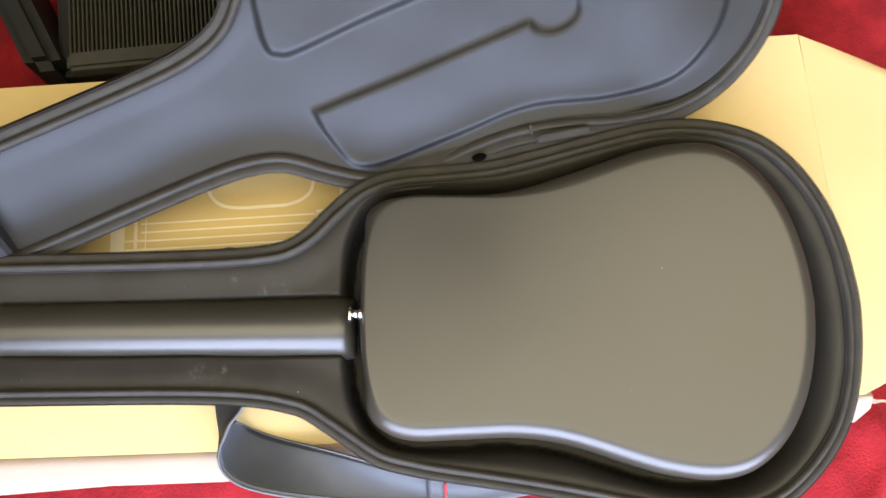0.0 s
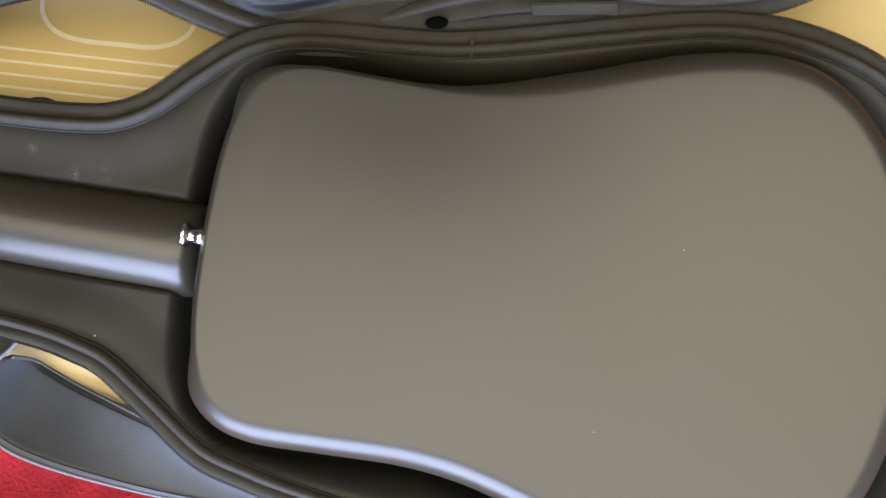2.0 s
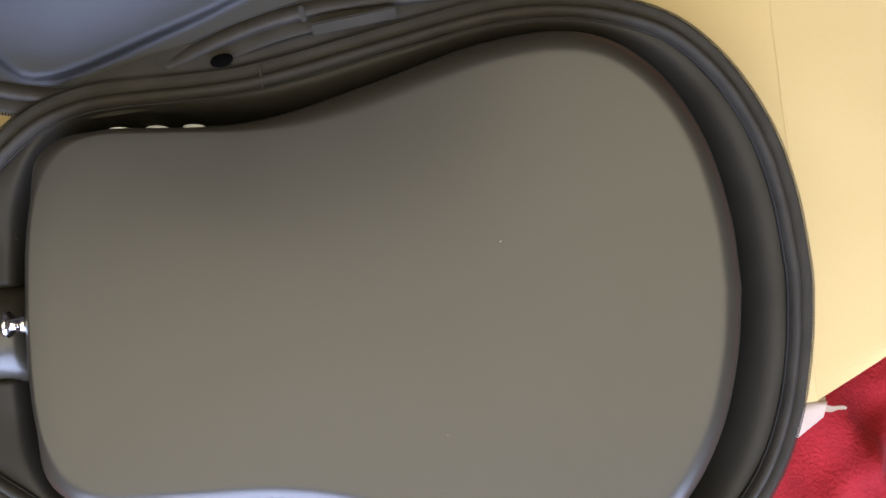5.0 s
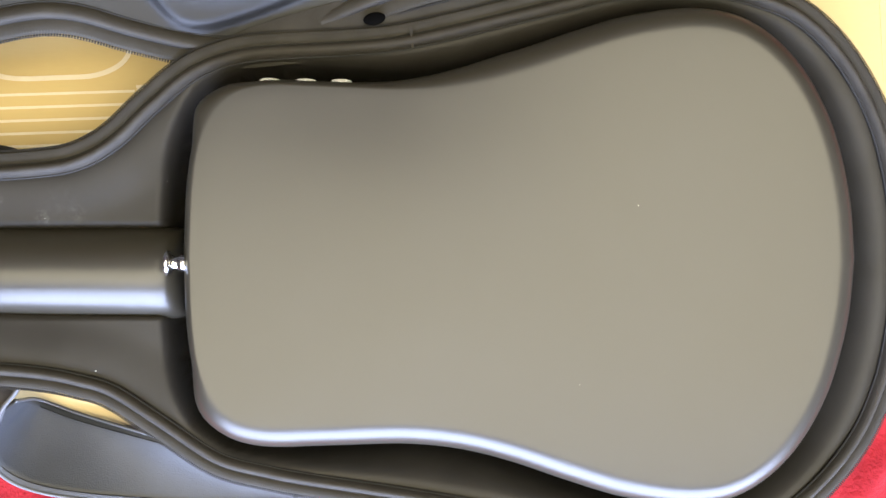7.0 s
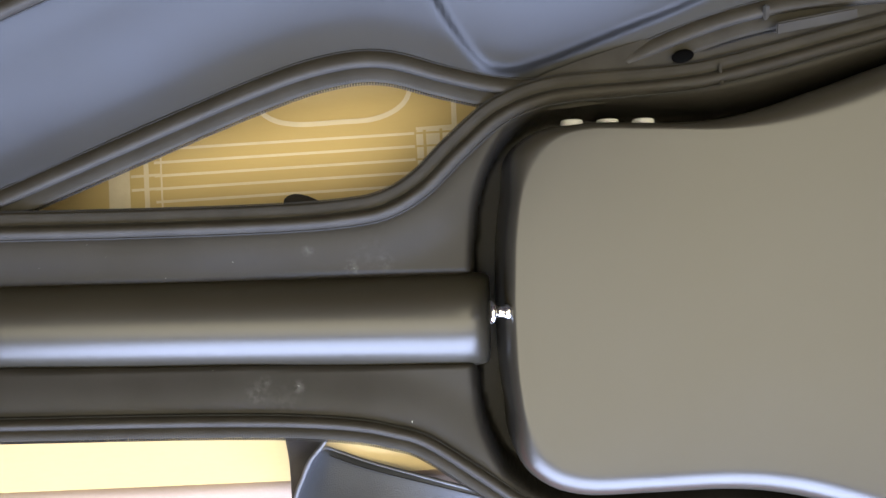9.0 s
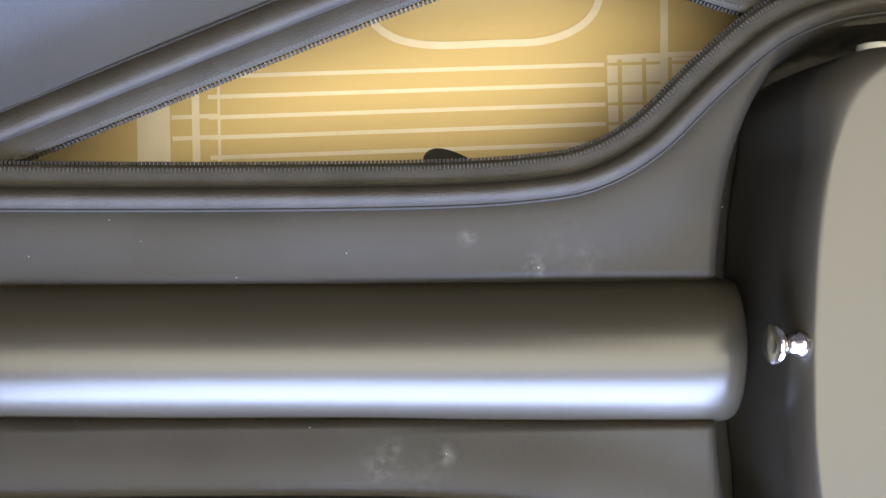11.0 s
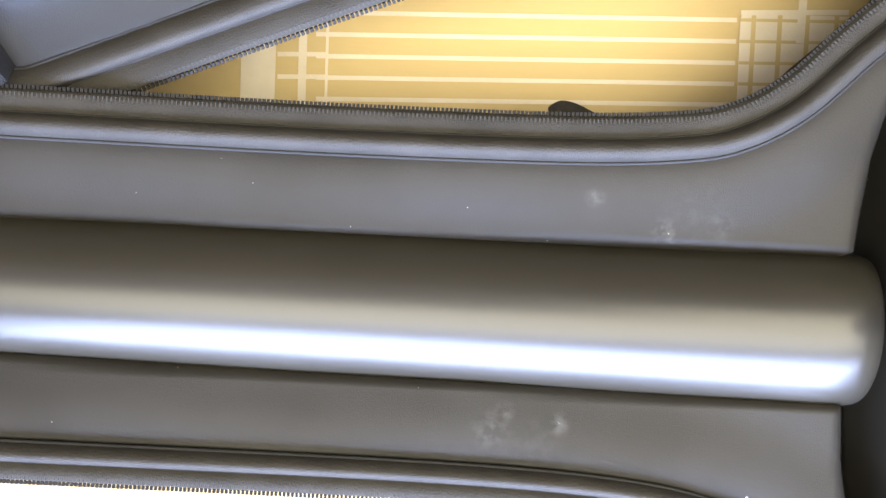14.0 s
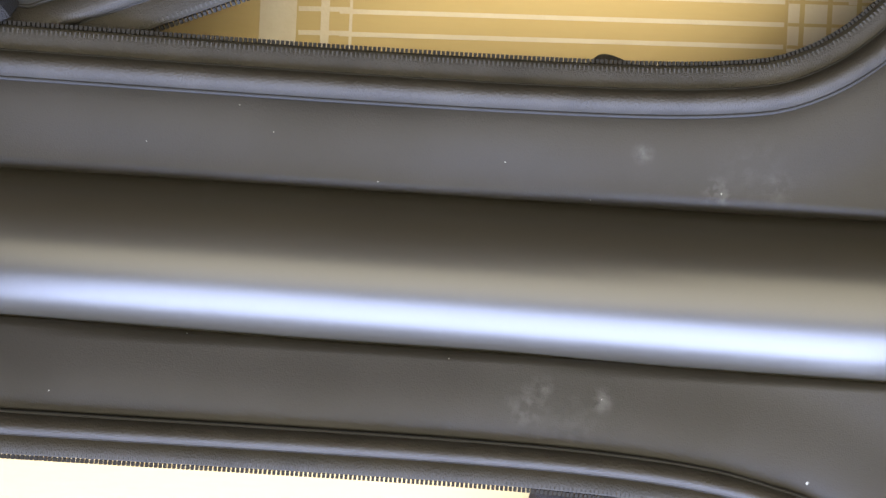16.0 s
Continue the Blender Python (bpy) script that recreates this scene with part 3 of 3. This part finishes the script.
def lid_height(p):
    """The lid's flat tray: it rolls up to the rim along the hinged edge, and carries two raised pads."""
    d = signed(p, LID)
    near = np.full(len(p), 9.0)
    for q in HINGED:
        near = np.minimum(near, np.linalg.norm(p - q, axis=1))
    u = np.clip((near - 0.0205) / 0.052, 0, 1)
    roll = (0.0095 + 0.0085 * (1 - (1 - u) ** 2)) * np.clip(1 - (near - 0.0205) / 0.20, 0, 1) * (1 - step(p[:, 0], 0.34, 0.45))
    z = 0.0004 - 0.0015 * step(d, 0.022, 0.045) - roll
    z = z + 0.0058 * step(signed(p, PAD_A), -0.0035, 0.005) + 0.0058 * step(signed(p, PAD_B), -0.0035, 0.005)
    return z + 0.0006 * np.sin(37 * p[:, 0] + 1) * np.sin(51 * p[:, 1])


part("lid_lining", mesh_of("lid_lining", *heightfield(-0.66, 0.60, -0.09, 0.42, 0.0034, lambda p: signed(p, LID) > 0.0165, lid_height)), M_LID, lid, "blue-black moulded lining with raised pads")

# ---- the guitar ----
guitar = thing("guitar", AXIS @ pose(0, 0.0050, 0), "black satin carbon guitar lying face down in its case", "guitar")


CONTROLS = step(PLATE[:, 0], 0.015, 0.060) * (1 - step(PLATE[:, 0], 0.120, 0.250)) * (PLATE[:, 1] > 0)
CONTROLS = np.maximum(CONTROLS, 0.9 * (1 - step(PLATE[:, 0], 0.020, 0.045)) * (1 - step(np.abs(PLATE[:, 1]), 0.075, 0.112)))


def side(d, z, tight_d, tight_z):
    """The plate's outline moved out by d at height z; along the controls and the neck end the edge is tighter and higher."""
    line = offset(PLATE, d * (1 - CONTROLS) + tight_d * CONTROLS)
    return [(q[0], q[1], h) for q, h in zip(line, z * (1 - CONTROLS) + tight_z * CONTROLS)]


body_rings = [side(0.0140, 0.014, 0.0037, 0.014), side(0.0160, 0.020, 0.0045, 0.020), side(0.0172, 0.050, 0.0048, 0.050), side(0.0170, 0.075, 0.0046, 0.078)]
for k in range(0, 19):
    a = radians(90 * k / 18)
    body_rings.append(side(-0.0030 + 0.0200 * math.cos(a), 0.0845 + 0.0200 * math.sin(a), -0.0020 + 0.0064 * math.cos(a), 0.0870 + 0.0175 * math.sin(a)))
mid = np.array((0.25, 0.0))
for sc, z in ((0.93, 0.10468), (0.80, 0.10500), (0.65, 0.10535), (0.4, 0.10585), (0.15, 0.10600)):
    body_rings.append(ring(mid + (PLATE - mid) * sc, z))
part("body", mesh_of("body", *loft(body_rings, True, True, True)), M_CARBON, guitar)


def neck():
    rings = []
    for s, k in ((-0.62, 1), (-0.5, 1), (-0.4, 1), (-0.3, 1), (-0.2, 1), (-0.12, 1), (-0.06, 1), (-0.032, 1.0), (-0.022, 0.985), (-0.015, 0.95), (-0.010, 0.88), (-0.0065, 0.76), (-0.0045, 0.6)):
        half = (0.0320 + 0.0042 * (s + 0.4) / 0.4) * (0.75 + 0.25 * k)
        top = 0.0830 * k + 0.03 * (1 - k)
        rings.append([(s, half * math.cos(a), 0.047 + (top - 0.047) * math.sin(a) if a <= math.pi else 0.047 + 0.022 * math.sin(a)) for a in np.linspace(0, 2 * math.pi, 40, False)])
    return mesh_of("neck", *loft(rings, True, True, True))


nk = part("neck", neck(), M_CARBON, guitar, "smooth rounded black neck")
nk.location, nk.rotation_euler = (0.002, -0.0145, 0), (0, 0, radians(-0.39))


def turned(profile, sides=28):
    """A turned piece along x from (x, radius) pairs."""
    return loft([[(x, r * math.cos(a), r * math.sin(a)) for a in np.linspace(0, 2 * math.pi, sides, False)] for x, r in profile], True, True, True)


button = part("strap_button", mesh_of("strap_button", *turned([(0.000, 0.0062), (-0.004, 0.0058), (-0.005, 0.0050), (-0.010, 0.0046), (-0.0108, 0.0072), (-0.0125, 0.0091), (-0.0142, 0.0091), (-0.0152, 0.0082), (-0.0140, 0.0034)])), M_CHROME, guitar, "small chrome strap button")
button.location = (0.0088, -0.0050, 0.0985)
# White colour on the knobs stands in for their bright glint.
for k in range(3):
    kb = part("control_knob", mesh_of("control_knob", *turned([(-0.004, 0.0085), (0.003, 0.0085), (0.0045, 0.0080), (0.0050, 0.0065)])), M_WHITE, guitar, "round control knob, whitened for its glint")
    kb.matrix_basis = pose(0.0620 + 0.0272 * k, 0.1297, 0.0570, 0, 0, 90)

# ---- the carrying strap ----
strap = thing("carrying_strap", pose(0, 0, 0), "dark grey looped carrying strap lying beside the case", "strap")
T = catmull([(-0.144, -0.107, 0.054), (-0.159, -0.142, 0.050), (-0.149, -0.168, 0.040), (-0.110, -0.186, 0.030), (-0.027, -0.202, 0.012), (0.059, -0.207, 0.004), (0.120, -0.212, 0.004), (0.190, -0.205, 0.010)], 9)
B = catmull([(-0.142, -0.106, 0.040), (-0.138, -0.110, 0.012), (-0.126, -0.117, 0.004), (-0.098, -0.128, 0.005), (-0.027, -0.149, 0.016), (0.059, -0.178, 0.018), (0.120, -0.186, 0.018), (0.190, -0.178, 0.030)], 9)
T1 = catmull([(-0.124, -0.078, 0.056), (-0.134, -0.096, 0.055), (-0.147, -0.112, 0.054), (-0.159, -0.142, 0.050)], 8)
B1 = catmull([(-0.167, -0.078, 0.030), (-0.167, -0.098, 0.020), (-0.166, -0.120, 0.012), (-0.1605, -0.144, 0.046)], 8)


def band_mesh(top, low, sag):
    rows = [[a + (b - a) * g + np.array((0, 0, -sag * math.sin(math.pi * g))) for g in np.linspace(0, 1, 9)] for a, b in zip(top, low)]
    return mesh_of("band", *loft(rows, False))


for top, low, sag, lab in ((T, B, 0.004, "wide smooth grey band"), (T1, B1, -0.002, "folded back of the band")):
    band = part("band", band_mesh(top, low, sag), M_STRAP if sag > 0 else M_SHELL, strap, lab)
    so = band.modifiers.new("thick", "SOLIDIFY")
    so.thickness, so.offset = 0.0028, 0
part("edge_piping", mesh_of("edge_piping", *tube(np.vstack([T1[:20], T[4:]]), 0.0017, 8)), M_EDGE, strap)
part("edge_piping", mesh_of("edge_piping", *tube(B, 0.0017, 8)), M_EDGE, strap)

# ---- the amplifier behind the box ----
amp = thing("amplifier", pose(-0.245, 0.500, CLOTH_Z, 0, 0, 3), "black amplifier with a ribbed grille on the blanket", "amplifier")
part("cabinet", block(-0.150, 0.175, -0.136, 0.14, 0.004, 0.118, 0.008), M_AMP, amp)
rail = block(-0.175, -0.128, -0.142, 0.14, 0.004, 0.160, 0.014)
for v in rail.vertices:
    v.co.x -= 0.42 * (v.co.y + 0.14)
part("side_rail", rail, M_AMP, amp)
part("front_lip", block(-0.130, 0.175, -0.140, -0.115, 0.110, 0.140, 0.005), M_FRAME, amp, "grey speckled front lip")
rib = block(-0.0011, 0.0011, -0.116, 0.135, 0.110, 0.134, 0.0006)
rib.materials.append(M_GRILLE)
for k in range(52):
    r_ = new("grille_rib", rib)
    r_.parent = amp
    r_.location = (-0.126 + 0.0057 * k, 0, 0)

# ---- details of the case ----
def on_case(name, me, material, parent=case, label=""):
    """A part given in room coordinates, hung on the case."""
    ob = part(name, me, material, parent, label)
    ob.matrix_parent_inverse = Matrix.Identity(4)
    ob.matrix_basis = AXIS.inverted()
    return ob


# hinge gusset between the two halves, with its loose end and pull hole
gus = []
for k in range(25):
    a = 0.040 + 0.350 * k / 24
    bulge = math.sin(math.pi * k / 24) ** 0.7
    p0 = H0 + HU * a - HN * (0.010 + 0.010 * bulge)
    p1 = H0 + HU * a + HN * (0.010 + 0.016 * bulge)
    gus.append([(*(p0 + (p1 - p0) * g), 0.0640 + 0.004 * math.sin(math.pi * g) + 0.006 * g) for g in np.linspace(0, 1, 7)])
on_case("hinge_gusset", mesh_of("hinge_gusset", *loft(gus, False)), M_TAPE, label="black fabric hinge strip")
# Solid black lump, painted for the dark inside the pull hole.
hp = H0 + HU * 0.157 + HN * 0.004
bm = bmesh.new()
bmesh.ops.create_uvsphere(bm, u_segments=20, v_segments=12, radius=1)
bmesh.ops.scale(bm, vec=(0.0085, 0.0048, 0.0022), verts=bm.verts)
me = bpy.data.meshes.new("hinge_hole_shade")
bm.to_mesh(me)
bm.free()
eye_ = on_case("hinge_hole_shade", me, M_HOLE, label="black lump painted as the dark hole in the hinge strip")
eye_.matrix_basis = AXIS.inverted() @ pose(hp[0], hp[1], 0.0745, 0, 0, 10)
# sewn end of the tape across the rim, beside the hinge
sewn = on_case("tape_end", block(-0.0012, 0.0012, -0.0085, 0.0085, -0.0016, 0.0012, 0.0008), M_PIPING, label="sewn end of the tape")
sewn.matrix_basis = AXIS.inverted() @ pose(0.1768, 0.1615, 0.0748, 0, 0, 4)
# pocket tab and label strip inside the lid
tab = part("pull_tab", block(-0.0022, 0.0022, -0.006, 0.006, 0.0, 0.0035, 0.001), M_TAPE, lid)
tab.location = (0.222, 0.026, -0.002)
strip = part("binding_strip", block(0.0, 0.062, -0.0045, 0.0045, 0.0, 0.0022, 0.001), M_TAPE, lid, "folded black binding strip")
strip.location, strip.rotation_euler = (0.226, 0.0155, 0.0075), (0, 0, radians(-1.5))
# neck rest inside the lid
part("neck_rest", mesh_of("neck_rest", *loft([[(x - 0.030 * f_, y, z) for x, y, z in ((-0.378, 0.012, h), (-0.402, 0.083, h), (-0.428, 0.090, h), (-0.440, 0.050, h), (-0.415, 0.010, h))] for f_, h in ((0, -0.016), (0.0, 0.004), (0.15, 0.010))], True, False, True), smooth=False), M_SHELL, lid, "black foam neck rest")
# zip pull hanging over the edge
pull_line = catmull([(-0.152, 0.0840, 0.062), (-0.152, 0.0900, 0.052), (-0.146, 0.0935, 0.044), (-0.136, 0.0915, 0.040), (-0.122, 0.0840, 0.040)], 8)
pull = on_case("zip_pull", mesh_of("zip_pull", *sheet([tuple(p) for p in reversed(pull_line)], 0.012), smooth=False), M_SHELL, label="black rubber zip pull")
rounded = pull.modifiers.new("rounded", "BEVEL")
rounded.width, rounded.segments, rounded.limit_method = 0.0014, 2, "ANGLE"

# strap stitching and buckle
part("stitching", mesh_of("stitching", *tube([a + (b - a) * 0.08 + np.array((0, 0, 0.0012)) for a, b in zip(T[10:56], B[10:56])], 0.0005, 5)), M_STITCH, strap)
part("stitching", mesh_of("stitching", *tube([a + (b - a) * 0.92 + np.array((0, 0, 0.0012)) for a, b in zip(T[14:56], B[14:56])], 0.0005, 5)), M_STITCH, strap)
for at, wide, mat, lab in ((46, 3, M_STRAP, "sewn end of the strap"), (49, 1, M_RED, "thin red thread")):
    rr = [[a + (b - a) * g + np.array((0, 0, 0.0028 - 0.004 * math.sin(math.pi * g))) for g in np.linspace(-0.03, 1.03, 6)] for a, b in zip(T[at:at + wide + 1], B[at:at + wide + 1])]
    if wide == 1:
        rr = [rr[0][1:5], [a + (b - a) * 0.4 for a, b in zip(rr[0][1:5], rr[1][1:5])]]
    bk = part("strap_end" if wide > 1 else "thread_bar", mesh_of("strap_end", *loft(rr, False)), mat, strap, lab)
    s2 = bk.modifiers.new("thick", "SOLIDIFY")
    s2.thickness, s2.offset = 0.002, 0

# black power adapter lying on the blanket
adapter = thing("power_adapter", pose(-0.585, 0.415, CLOTH_Z, 0, 0, 18), "black plastic plug adapter lying on the blanket", "adapter")
part("housing", block(-0.022, 0.022, -0.035, 0.035, 0.004, 0.034, 0.005), M_AMP, adapter)
part("cable", mesh_of("cable", *tube(catmull([(0, 0.034, 0.018), (0.002, 0.06, 0.014), (-0.02, 0.12, 0.006), (-0.08, 0.20, 0.005), (-0.12, 0.32, 0.005)], 8), 0.0028, 8)), M_SHELL, adapter)


# ---- dust and lint ----
def specks(name, spots, label, category, mat=M_DUST):
    v, f = [], []
    for x, y, z, r in spots:
        k, n = len(v), 9
        v.append((x, y, z + 0.0004))
        for j in range(n):
            a, q = 2 * math.pi * j / n, r * random.uniform(0.55, 1.2)
            v.append((x + q * math.cos(a), y + q * math.sin(a), z))
        f += [(k, k + 1 + j, k + 1 + (j + 1) % n) for j in range(n)]
    tagged(part(name, mesh_of(name, v, f), mat), label, category, kind="stuff")


def settle(spots, lift):
    flat = np.array([(AXIS.inverted() @ Vector((x, y, 0)))[:2] for x, y, _ in spots])
    return [(x, y, h + lift, r) for (x, y, r), h in zip(spots, base_height(flat))]


pins = []
for x, y in ((-0.281, 0.054), (-0.294, 0.064), (-0.314, -0.026), (-0.366, -0.049), (-0.240, 0.036), (-0.21, -0.034), (-0.19, 0.045), (-0.33, 0.049), (-0.155, 0.031), (-0.148, -0.049), (-0.102, 0.035), (-0.012, 0.060)):
    pins.append((x, y, random.uniform(0.0002, 0.00036)))
specks("lining_dust", settle(pins, 0.0008), "pale dust specks on the black case lining", "dust")
specks("guitar_dust", [(0.337, 0.029, 0.1062, 0.0005), (-0.066, -0.0795, 0.0775, 0.0007), (0.29, -0.10, 0.1062, 0.0003)], "tiny pale dust specks on the black guitar", "dust")
lint = [(-0.303, -0.281), (-0.24, -0.30), (0.10, -0.29), (0.31, -0.30), (-0.36, -0.26), (-0.05, -0.33), (0.70, -0.22), (0.85, 0.1), (0.02, -0.27), (0.52, -0.28), (0.83, 0.36), (-0.18, -0.33)]
specks("lint", [(x, y, CLOTH_Z + 0.020, random.uniform(0.0008, 0.0022)) for x, y in lint], "white lint crumbs on the red blanket", "lint")
